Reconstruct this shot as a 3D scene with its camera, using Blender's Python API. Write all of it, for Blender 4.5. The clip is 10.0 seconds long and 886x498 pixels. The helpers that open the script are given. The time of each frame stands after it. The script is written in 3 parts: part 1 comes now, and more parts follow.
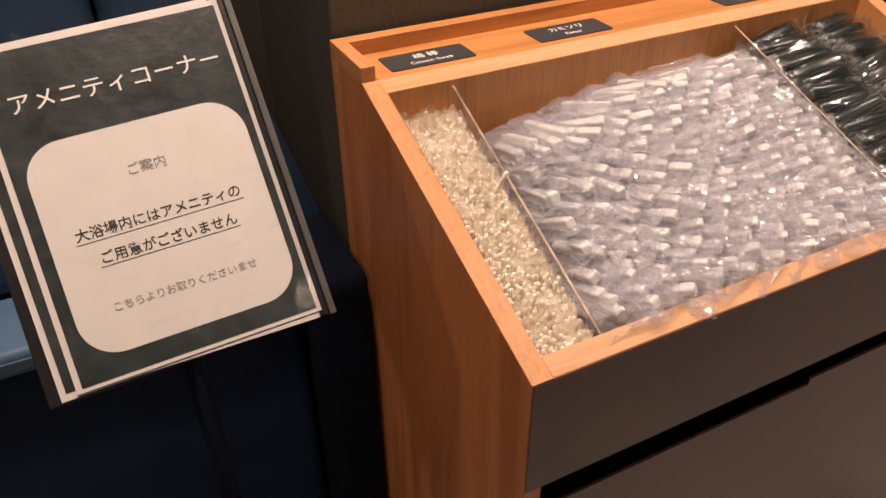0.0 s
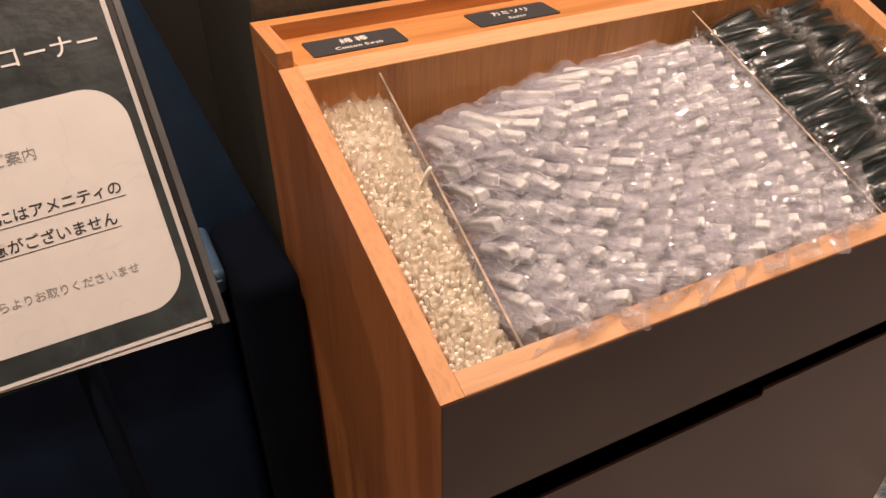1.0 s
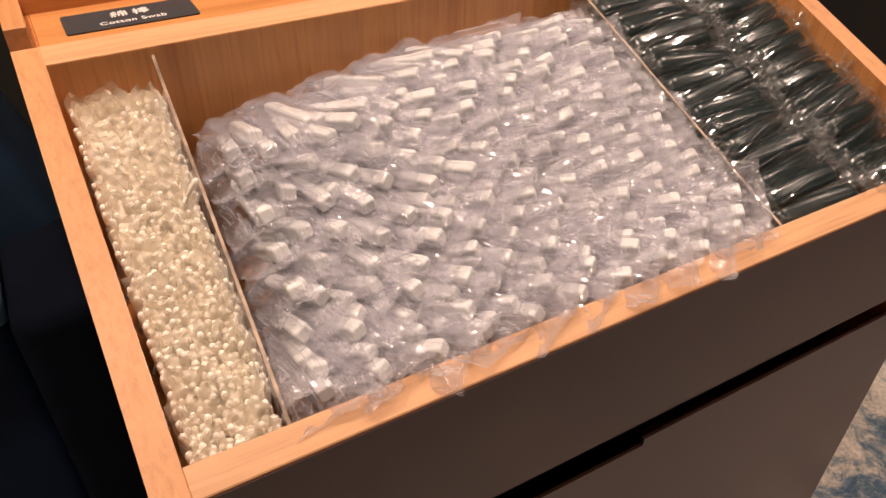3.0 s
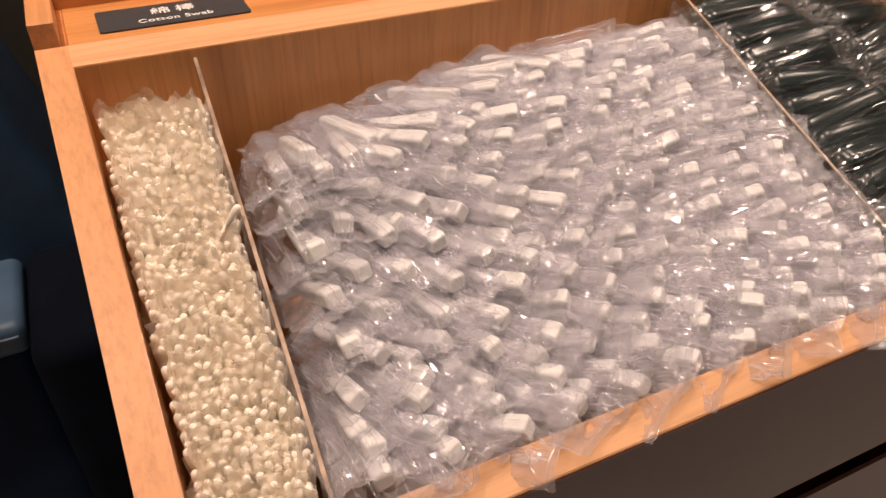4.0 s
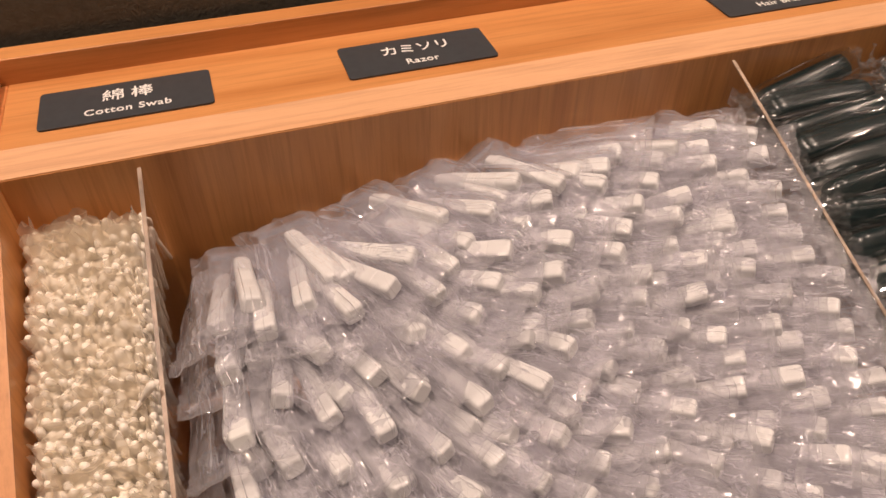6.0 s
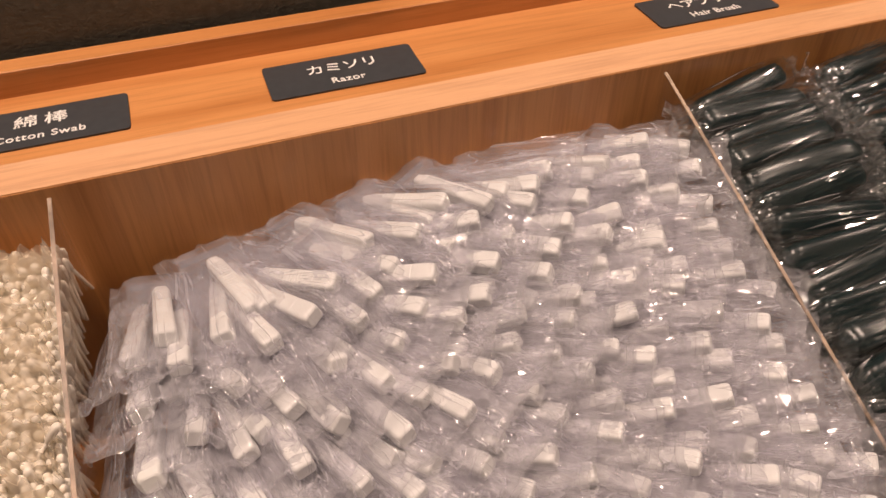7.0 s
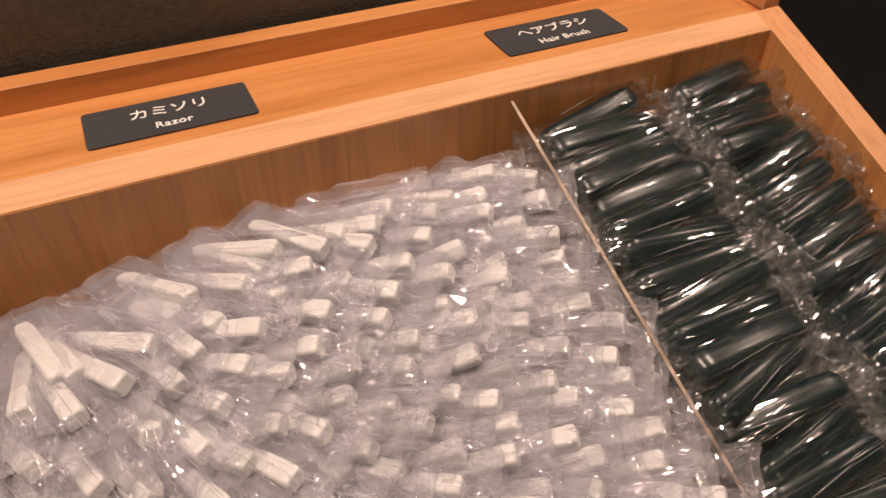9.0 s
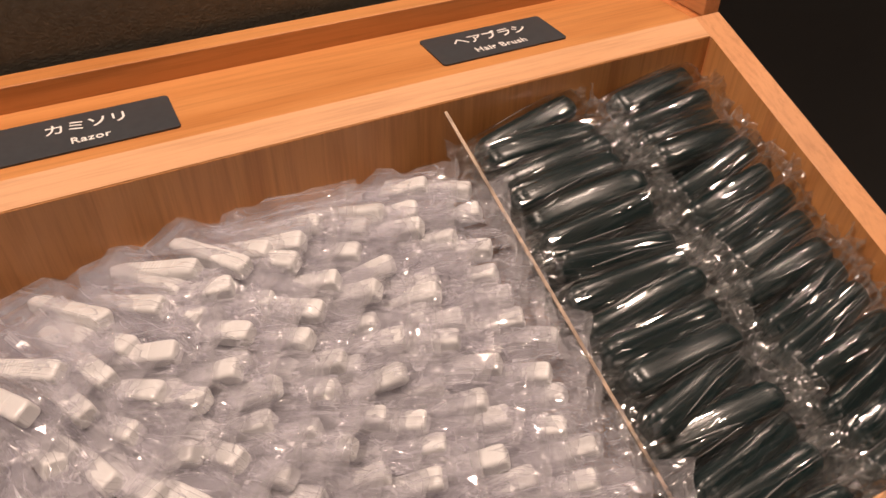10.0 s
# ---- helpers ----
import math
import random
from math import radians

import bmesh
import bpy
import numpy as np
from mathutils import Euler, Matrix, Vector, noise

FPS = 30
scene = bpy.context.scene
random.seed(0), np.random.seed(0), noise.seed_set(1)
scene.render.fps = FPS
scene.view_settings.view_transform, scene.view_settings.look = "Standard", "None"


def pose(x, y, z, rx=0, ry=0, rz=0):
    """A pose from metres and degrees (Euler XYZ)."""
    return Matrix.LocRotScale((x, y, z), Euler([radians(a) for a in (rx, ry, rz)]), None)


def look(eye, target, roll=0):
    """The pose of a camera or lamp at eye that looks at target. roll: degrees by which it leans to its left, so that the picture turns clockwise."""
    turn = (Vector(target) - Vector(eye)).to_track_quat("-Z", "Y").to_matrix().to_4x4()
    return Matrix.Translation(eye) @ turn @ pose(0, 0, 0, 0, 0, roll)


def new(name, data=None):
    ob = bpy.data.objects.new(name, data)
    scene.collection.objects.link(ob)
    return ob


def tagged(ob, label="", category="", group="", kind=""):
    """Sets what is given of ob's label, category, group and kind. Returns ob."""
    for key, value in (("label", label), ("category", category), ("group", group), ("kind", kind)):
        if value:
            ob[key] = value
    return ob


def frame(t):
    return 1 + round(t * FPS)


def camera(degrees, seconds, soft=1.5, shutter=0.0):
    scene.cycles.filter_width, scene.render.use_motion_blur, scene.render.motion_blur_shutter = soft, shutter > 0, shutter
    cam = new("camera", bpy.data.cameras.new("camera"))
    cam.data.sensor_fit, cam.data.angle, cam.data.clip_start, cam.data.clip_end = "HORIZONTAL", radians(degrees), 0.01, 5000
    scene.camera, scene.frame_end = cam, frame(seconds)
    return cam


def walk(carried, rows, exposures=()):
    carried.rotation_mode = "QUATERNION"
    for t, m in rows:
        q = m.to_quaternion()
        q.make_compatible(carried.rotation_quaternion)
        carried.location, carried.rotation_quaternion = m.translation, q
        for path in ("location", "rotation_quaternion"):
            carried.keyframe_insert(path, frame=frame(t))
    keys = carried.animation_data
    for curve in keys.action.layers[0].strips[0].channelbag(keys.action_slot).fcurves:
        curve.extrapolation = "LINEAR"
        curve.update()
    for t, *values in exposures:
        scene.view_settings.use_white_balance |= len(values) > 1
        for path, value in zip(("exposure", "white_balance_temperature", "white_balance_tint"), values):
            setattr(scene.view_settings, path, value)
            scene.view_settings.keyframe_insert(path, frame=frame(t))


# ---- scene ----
cam = camera(61.4, 10.0)
PATH = [
    (0, (-0.259, -0.358, 1.269), (0.466, 1.101, 0.109), -0.6),
    (0.5, (-0.22, -0.351, 1.257), (0.501, 1.104, 0.089), -0.5),
    (1, (-0.17, -0.341, 1.243), (0.558, 1.099, 0.061), -0.1),
    (1.5, (-0.121, -0.324, 1.227), (0.62, 1.097, 0.03), 0.3),
    (2, (-0.071, -0.296, 1.206), (0.694, 1.101, -0.005), 0.6),
    (2.5, (-0.019, -0.283, 1.189), (0.775, 1.089, -0.03), 1.0),
    (2.7, (0.0, -0.282, 1.19), (0.799, 1.08, -0.038), 1.1),
    (4, (0.039, -0.187, 1.148), (0.734, 1.244, -0.064), 0.6),
    (4.5, (0.059, -0.12, 1.177), (0.688, 1.268, -0.118), 2.8),
    (5, (0.104, -0.085, 1.19), (0.631, 1.33, -0.121), 2.1),
    (6.3, (0.17, -0.065, 1.215), (0.621, 1.307, -0.168), 0.1),
    (6.5, (0.178, -0.063, 1.216), (0.65, 1.302, -0.167), 0.3),
    (7, (0.198, -0.064, 1.214), (0.695, 1.305, -0.157), -0.1),
    (7.5, (0.217, -0.063, 1.214), (0.756, 1.297, -0.15), 0.2),
    (8, (0.237, -0.064, 1.215), (0.809, 1.292, -0.14), 0.2),
    (8.5, (0.253, -0.066, 1.214), (0.86, 1.289, -0.127), 0.3),
    (9, (0.269, -0.065, 1.209), (0.917, 1.282, -0.119), 0.6),
    (9.5, (0.287, -0.068, 1.205), (0.966, 1.279, -0.109), 0.7),
    (10, (0.302, -0.067, 1.204), (1.007, 1.268, -0.109), 1.0),
]
walk(cam, [(t, look(eye, target, roll)) for t, eye, target, roll in PATH],
     [(0.0, 0.10), (2.5, 0.10), (4.5, -0.08), (6.5, -0.26), (8.0, -0.25), (10.0, -0.19)])

# ---------------------------------------------------------------- light
world = bpy.data.worlds.new("world")
scene.world = world
world.use_nodes = True
world.node_tree.nodes["Background"].inputs[0].default_value = (0.9, 0.8, 0.7, 1)
world.node_tree.nodes["Background"].inputs[1].default_value = 0.02


def unseen_lamp(x, y, z, watts, colour, radius=0.05, cone=110):
    lamp = bpy.data.lights.new("unseen_lamp", "SPOT")
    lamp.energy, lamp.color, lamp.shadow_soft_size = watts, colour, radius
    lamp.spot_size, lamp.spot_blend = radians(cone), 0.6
    ob = new("unseen_lamp", lamp)
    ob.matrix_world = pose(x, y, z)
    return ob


WARM = (1.0, 0.738, 0.595)
CEIL = 2.45
# main light, out of view, set from the overhead shading
unseen_lamp(-0.20, 0.24, CEIL - 0.03, 103, WARM)
# two more added on the right for fill and glints on the brushes
unseen_lamp(0.95, 0.22, CEIL - 0.03, 68, WARM)
unseen_lamp(2.10, 0.22, CEIL - 0.03, 48, WARM, cone=130)
# added fill from the left
unseen_lamp(-1.60, 0.20, CEIL - 0.03, 30, WARM)
# out of view, placed by the highlight on the notice
unseen_lamp(-0.13, -1.70, CEIL - 0.03, 26, WARM)
# added to brighten the unit's front and the carpet
unseen_lamp(1.25, -1.70, CEIL - 0.03, 95, WARM)
scene.cycles.transparent_max_bounces = 24


# ---------------------------------------------------------------- materials
def material(name):
    m = bpy.data.materials.new(name)
    m.use_nodes = True
    t = m.node_tree
    return m, t, t.nodes["Principled BSDF"]


def ramp(t, fac, stops):
    r = t.nodes.new("ShaderNodeValToRGB")
    e = r.color_ramp.elements
    while len(e) < len(stops):
        e.new(0.5)
    for k, (p, c) in zip(e, stops):
        k.position, k.color = p, (*c, 1)
    t.links.new(fac, r.inputs[0])
    return r.outputs[0]


def coords(t, scale, seed=(0, 0, 0)):
    c = t.nodes.new("ShaderNodeTexCoord")
    mp = t.nodes.new("ShaderNodeMapping")
    mp.inputs["Scale"].default_value = scale
    mp.inputs["Location"].default_value = seed
    t.links.new(c.outputs["Object"], mp.inputs[0])
    return mp.outputs[0]


def tex_noise(t, vec, scale, detail=4.0, rough=0.55, distort=0.0):
    n = t.nodes.new("ShaderNodeTexNoise")
    n.inputs["Scale"].default_value, n.inputs["Detail"].default_value = scale, detail
    n.inputs["Roughness"].default_value, n.inputs["Distortion"].default_value = rough, distort
    t.links.new(vec, n.inputs["Vector"])
    return n.outputs["Fac"]


def bump(t, fac, bsdf, strength, dist):
    b = t.nodes.new("ShaderNodeBump")
    b.inputs["Strength"].default_value, b.inputs["Distance"].default_value = strength, dist
    t.links.new(fac, b.inputs["Height"])
    t.links.new(b.outputs[0], bsdf.inputs["Normal"])


def mixed(t, a, b, fac, mode="MULTIPLY"):
    m = t.nodes.new("ShaderNodeMix")
    m.data_type, m.blend_type = "RGBA", mode
    m.inputs[0].default_value = fac
    t.links.new(a, m.inputs[6])
    t.links.new(b, m.inputs[7])
    return m.outputs[2]


def wood(name, grain, light, dark, rough=0.42):
    """Veneer with its grain along one axis: 'x', 'y' or 'z'."""
    m, t, p = material(name)
    s = [60.0, 60.0, 60.0]
    s["xyz".index(grain)] = 2.5
    vec = coords(t, s)
    wide = [14.0, 14.0, 14.0]
    wide["xyz".index(grain)] = 0.9
    vec2 = coords(t, wide, (3.1, 1.7, 5.2))
    fine = tex_noise(t, vec, 4.0, 6, 0.65)
    broad = tex_noise(t, vec2, 1.6, 3, 0.5, 1.2)
    c1 = ramp(t, broad, [(0.3, dark), (0.52, light), (0.75, tuple(0.86 * v for v in light))])
    c2 = ramp(t, fine, [(0.3, (0.72, 0.68, 0.62)), (0.55, (1, 1, 1)), (0.8, (0.9, 0.88, 0.84))])
    t.links.new(mixed(t, c1, c2, 0.8), p.inputs["Base Color"])
    p.inputs["Roughness"].default_value = rough
    bump(t, fine, p, 0.12, 0.0006)
    return m


LIGHT, DARK = (0.61, 0.278, 0.094), (0.50, 0.205, 0.060)
wood_x = wood("cherry_veneer_x", "x", LIGHT, DARK)
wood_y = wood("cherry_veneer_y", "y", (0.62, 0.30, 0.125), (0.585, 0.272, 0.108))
wood_z = wood("cherry_veneer_z", "z", (0.60, 0.232, 0.080), (0.43, 0.150, 0.048))
wood_in = wood("inner_veneer", "z", (0.63, 0.290, 0.098), (0.44, 0.178, 0.056), 0.30)
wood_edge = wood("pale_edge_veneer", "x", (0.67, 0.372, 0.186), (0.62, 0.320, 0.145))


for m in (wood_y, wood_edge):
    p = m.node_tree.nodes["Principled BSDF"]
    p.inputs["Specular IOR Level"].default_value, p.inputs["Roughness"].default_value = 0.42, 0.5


def plain(name, colour, rough=0.5, metal=0.0, spots=0.12, scale=30.0, relief=0.0, relief_scale=400.0):
    m, t, p = material(name)
    vec = coords(t, (1, 1, 1))
    n = tex_noise(t, vec, scale, 5, 0.6)
    lo = tuple(v * (1 - spots) for v in colour)
    hi = tuple(min(1, v * (1 + spots)) for v in colour)
    t.links.new(ramp(t, n, [(0.35, lo), (0.65, hi)]), p.inputs["Base Color"])
    p.inputs["Roughness"].default_value, p.inputs["Metallic"].default_value = rough, metal
    if relief:
        bump(t, tex_noise(t, vec, relief_scale, 3, 0.6), p, 0.6, relief)
    return m


laminate = plain("dark_brown_laminate", (0.074, 0.034, 0.027), 0.36, spots=0.06, scale=9)
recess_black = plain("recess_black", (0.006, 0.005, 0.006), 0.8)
leatherette = plain("black_leatherette", (0.080, 0.074, 0.058), 0.46, spots=0.18, scale=160, relief=0.0016, relief_scale=420)
# one sofa leather in tones: seat top lit, base and arm shaded by colour
navy_lit = plain("lit_navy_leather", (0.055, 0.110, 0.185), 0.5, spots=0.2, scale=14, relief=0.0003, relief_scale=700)
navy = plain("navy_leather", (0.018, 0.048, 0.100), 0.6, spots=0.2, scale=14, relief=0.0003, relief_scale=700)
navy_shaded = plain("shaded_navy_leather", (0.004, 0.015, 0.045), 0.7, spots=0.2, scale=14)
near_black_shaded = plain("shaded_near_black", (0.0018, 0.004, 0.010), 0.9, spots=0.2, scale=14)
near_black_shaded.node_tree.nodes["Principled BSDF"].inputs["Specular IOR Level"].default_value = 0.12
navy_shaded.node_tree.nodes["Principled BSDF"].inputs["Specular IOR Level"].default_value = 0.2
piping_blue = plain("piping", (0.05, 0.09, 0.15), 0.4)
plate_grey = plain("plate_grey", (0.040, 0.045, 0.051), 0.45, spots=0.1, scale=120)
ink_white = plain("white_print", (0.80, 0.79, 0.76), 0.5, spots=0.02)
paper = plain("paper", (0.70, 0.68, 0.65), 0.6, spots=0.03, scale=25, relief=0.0004, relief_scale=30)
print_dark = plain("dark_print", (0.030, 0.039, 0.041), 0.36, spots=0.45, scale=30, relief=0.0012, relief_scale=55)
ink_dark = plain("dark_ink", (0.03, 0.03, 0.032), 0.6)
ink_soft = plain("grey_ink", (0.27, 0.26, 0.25), 0.6)
frame_grey = plain("frame_grey", (0.085, 0.085, 0.085), 0.45)
frame_black = plain("frame_black", (0.012, 0.012, 0.014), 0.4)
cotton = plain("cotton", (0.98, 0.925, 0.83), 0.9, spots=0.03, scale=200, relief=0.0001, relief_scale=900)
stick = plain("paper_stick", (0.98, 0.915, 0.81), 0.8, spots=0.02, scale=80)
for m in (cotton, stick):
    t = m.node_tree
    p, through_light, both = t.nodes["Principled BSDF"], t.nodes.new("ShaderNodeBsdfTranslucent"), t.nodes.new("ShaderNodeMixShader")
    both.inputs[0].default_value = 0.2
    p.inputs["Specular IOR Level"].default_value = 0.1
    t.links.new(p.inputs["Base Color"].links[0].from_socket, through_light.inputs[0])
    t.links.new(p.outputs[0], both.inputs[1])
    t.links.new(through_light.outputs[0], both.inputs[2])
    t.links.new(both.outputs[0], t.nodes["Material Output"].inputs[0])
razor_white = plain("white_plastic", (0.72, 0.73, 0.72), 0.4, spots=0.02)
steel = plain("steel", (0.6, 0.6, 0.6), 0.25, 1.0)
brush_black = plain("black_green_plastic", (0.002, 0.014, 0.016), 0.28, spots=0.2)
brush_black.node_tree.nodes["Principled BSDF"].inputs["Specular IOR Level"].default_value = 0.6
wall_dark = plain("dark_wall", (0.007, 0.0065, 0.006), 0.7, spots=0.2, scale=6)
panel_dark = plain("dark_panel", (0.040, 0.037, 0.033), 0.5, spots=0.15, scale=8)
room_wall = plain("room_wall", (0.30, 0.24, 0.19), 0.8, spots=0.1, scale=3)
ceiling_white = plain("ceiling_paint", (0.80, 0.77, 0.72), 0.85, spots=0.03, scale=3)


def carpet_material():
    m, t, p = material("mottled_carpet")
    vec = coords(t, (1, 1, 1))
    big = tex_noise(t, vec, 9.0, 8, 0.75, 0.6)
    fine = tex_noise(t, vec, 120.0, 4, 0.7)
    c = ramp(t, big, [(0.38, (0.07, 0.13, 0.20)), (0.45, (0.20, 0.26, 0.31)), (0.52, (0.55, 0.51, 0.45)), (0.64, (0.74, 0.69, 0.61))])
    f = ramp(t, fine, [(0.3, (0.45, 0.45, 0.45)), (0.6, (1, 1, 1))])
    t.links.new(mixed(t, c, f, 0.8), p.inputs["Base Color"])
    p.inputs["Roughness"].default_value = 0.95
    bump(t, fine, p, 0.8, 0.004)
    return m


carpet = carpet_material()


def film_material(name, tint, haze, rough, ior=1.7, wrinkle=0.5, stretch=(1, 1, 1), milky=(0.82, 0.81, 0.91), creases=0.0, cells=70.0, edge=0.75):
    """Thin clear packing film: see-through, with a gloss that grows towards grazing, a faint milky haze and whitish crease lines."""
    m = bpy.data.materials.new(name)
    m.use_nodes = True
    t = m.node_tree
    t.nodes.remove(t.nodes["Principled BSDF"])
    out = t.nodes["Material Output"]
    clear, gloss, milk = (t.nodes.new("ShaderNodeBsdf" + k) for k in ("Transparent", "Glossy", "Diffuse"))
    clear.inputs[0].default_value = (*tint, 1)
    gloss.inputs["Roughness"].default_value = rough
    milk.inputs[0].default_value = (*milky, 1)
    fr = t.nodes.new("ShaderNodeLayerWeight")
    fr.inputs[0].default_value = 0.5
    power, scaled = t.nodes.new("ShaderNodeMath"), t.nodes.new("ShaderNodeMath")
    power.operation, scaled.operation = "POWER", "MULTIPLY_ADD"
    power.inputs[1].default_value = 3.5
    base = ((ior - 1) / (ior + 1)) ** 2 * 2
    scaled.inputs[1].default_value, scaled.inputs[2].default_value = max(0.0, edge - base), base
    t.links.new(fr.outputs["Facing"], power.inputs[0])
    t.links.new(power.outputs[0], scaled.inputs[0])
    a, b = t.nodes.new("ShaderNodeMixShader"), t.nodes.new("ShaderNodeMixShader")
    t.links.new(scaled.outputs[0], b.inputs[0])
    a.inputs[0].default_value = haze
    t.links.new(clear.outputs[0], a.inputs[1])
    behind, scatter = t.nodes.new("ShaderNodeBsdfTranslucent"), t.nodes.new("ShaderNodeMixShader")
    behind.inputs[0].default_value = (*milky, 1)
    scatter.inputs[0].default_value = 0.5
    t.links.new(milk.outputs[0], scatter.inputs[1])
    t.links.new(behind.outputs[0], scatter.inputs[2])
    t.links.new(scatter.outputs[0], a.inputs[2])
    t.links.new(a.outputs[0], b.inputs[1])
    t.links.new(gloss.outputs[0], b.inputs[2])
    t.links.new(b.outputs[0], out.inputs[0])
    # each wrapper takes its own stretch of the pattern
    info, shift = t.nodes.new("ShaderNodeObjectInfo"), t.nodes.new("ShaderNodeVectorMath")
    shift.operation = "MULTIPLY_ADD"
    shift.inputs[0].default_value = (7.0, 5.0, 3.0)
    t.links.new(info.outputs["Random"], shift.inputs[1])
    t.links.new(coords(t, stretch), shift.inputs[2])
    vec = shift.outputs[0]
    n = t.nodes.new("ShaderNodeBump")
    n.inputs["Strength"].default_value, n.inputs["Distance"].default_value = wrinkle, 0.0008
    if creases:
        warp = t.nodes.new("ShaderNodeVectorMath")
        warp.operation = "MULTIPLY_ADD"
        warp.inputs[1].default_value = (0.006, 0.006, 0.006)
        wn = t.nodes.new("ShaderNodeTexNoise")
        wn.inputs["Scale"].default_value = 40.0
        t.links.new(vec, wn.inputs["Vector"])
        t.links.new(wn.outputs["Color"], warp.inputs[0])
        t.links.new(vec, warp.inputs[2])
        patch = tex_noise(t, vec, 30.0, 2, 0.5)
        streak = tex_noise(t, warp.outputs[0], cells * 0.55, 2, 0.5, 0.8)
        ridge = ramp(t, streak, [(0.40, (0, 0, 0)), (0.5, (1, 1, 1)), (0.60, (0, 0, 0))])
        t.links.new(ridge, n.inputs["Height"])
        lines = ramp(t, streak, [(0.0, (0, 0, 0)), (0.478, (0, 0, 0)), (0.5, (1, 1, 1)), (0.522, (0, 0, 0)), (1, (0, 0, 0))])
        some = ramp(t, patch, [(0.40, (0, 0, 0)), (0.60, (1, 1, 1))])
        both, haze_sum = mixed(t, lines, some, 1.0), t.nodes.new("ShaderNodeMath")
        haze_sum.operation = "MULTIPLY_ADD"
        haze_sum.inputs[1].default_value, haze_sum.inputs[2].default_value = creases, haze
        t.links.new(both, haze_sum.inputs[0])
        t.links.new(haze_sum.outputs[0], a.inputs[0])
    else:
        t.links.new(tex_noise(t, vec, 110.0, 3, 0.6, 1.0), n.inputs["Height"])
    for k in (gloss, fr):
        t.links.new(n.outputs[0], k.inputs["Normal"])
    return m


film_razor = film_material("razor_film", (0.985, 0.98, 0.985), 0.075, 0.07, 1.22, 0.7, (0.3, 1.4, 1), (0.69, 0.695, 0.76), 0.40, 110.0)
# the haze of many stacked films is put into this one sheet's colour
film_veil = film_material("hazed_razor_film", (0.97, 0.965, 0.975), 0.25, 0.09, 1.30, 0.5, (0.14, 1.5, 1), (0.79, 0.79, 0.85), 0.55, 120.0)
film_brush = film_material("brush_film", (0.975, 0.985, 0.985), 0.007, 0.10, 1.75, 0.25, (0.25, 1.2, 1), (0.78, 0.84, 0.83), 0.10, 90.0)
film_ends = film_material("crumpled_film", (0.96, 0.965, 0.965), 0.06, 0.10, 1.85, 0.25, (0.8, 1.0, 1), (0.78, 0.84, 0.83), 0.15, 90.0)
film_crease = film_material("film_crease", (0.95, 0.95, 0.96), 0.30, 0.16, 1.9, 0.2, (1, 1, 1), (0.84, 0.85, 0.88))
film_fold = film_material("whitened_fold", (0.97, 0.97, 0.98), 0.30, 0.16, 1.9, 0.2, (1, 1, 1), (0.90, 0.90, 0.94))
film_seam = film_material("film_seam", (0.95, 0.95, 0.96), 0.24, 0.10, 1.5, 0.9, (5.0, 0.3, 1), (0.80, 0.80, 0.84))
film_swab = film_material("swab_film", (0.995, 0.985, 0.96), 0.34, 0.14, 1.2, 0.4, (1, 1, 1), (0.98, 0.925, 0.83), 0.35, 70.0, 0.25)
clear_cap = film_material("clear_cap", (0.90, 0.90, 0.92), 0.12, 0.12, 1.5, 0.0)
film_cover = film_material("cover_film", (0.98, 0.98, 0.98), 0.006, 0.02, 1.1, 0.02, (1, 1, 1), (0.7, 0.7, 0.68), 0.05, 30.0)


film_sheet = film_material("acrylic_face", (0.985, 0.98, 0.97), 0.008, 0.05, 1.10, 0.0)
acrylic_edge = plain("acrylic_edge", (0.36, 0.27, 0.20), 0.4, spots=0.5, scale=40)
acrylic_edge.node_tree.nodes["Principled BSDF"].inputs["Specular IOR Level"].default_value = 0.3


# ---------------------------------------------------------------- mesh helpers
def mesh_of(bm, name, mats, smooth=False, closed=True):
    me = bpy.data.meshes.new(name)
    if closed:
        bmesh.ops.recalc_face_normals(bm, faces=bm.faces)
    bm.to_mesh(me)
    bm.free()
    for m in mats if isinstance(mats, (list, tuple)) else [mats]:
        me.materials.append(m)
    if smooth:
        for f in me.polygons:
            f.use_smooth = True
    return me


def part(name, bm, mats, parent=None, label="", smooth=False, at=None):
    ob = new(name, bm if isinstance(bm, bpy.types.Mesh) else mesh_of(bm, name, mats, smooth))
    if parent is not None:
        ob.parent = parent
    if at is not None:
        ob.matrix_basis = at
    if label:
        ob["label"] = label
    return ob


def box(x0, x1, y0, y1, z0, z1, bevel=0.001, seg=2, bm=None):
    own = bm is None
    b = bmesh.new()
    bmesh.ops.create_cube(b, size=1)
    for v in b.verts:
        v.co = Vector((x0 + (v.co.x + 0.5) * (x1 - x0), y0 + (v.co.y + 0.5) * (y1 - y0), z0 + (v.co.z + 0.5) * (z1 - z0)))
    if bevel:
        bmesh.ops.bevel(b, geom=b.edges[:], offset=bevel, segments=seg, profile=0.5, affect="EDGES")
    if own:
        return b
    me = bpy.data.meshes.new("tmp")
    b.to_mesh(me)
    b.free()
    bm.from_mesh(me)
    bpy.data.meshes.remove(me)
    return bm


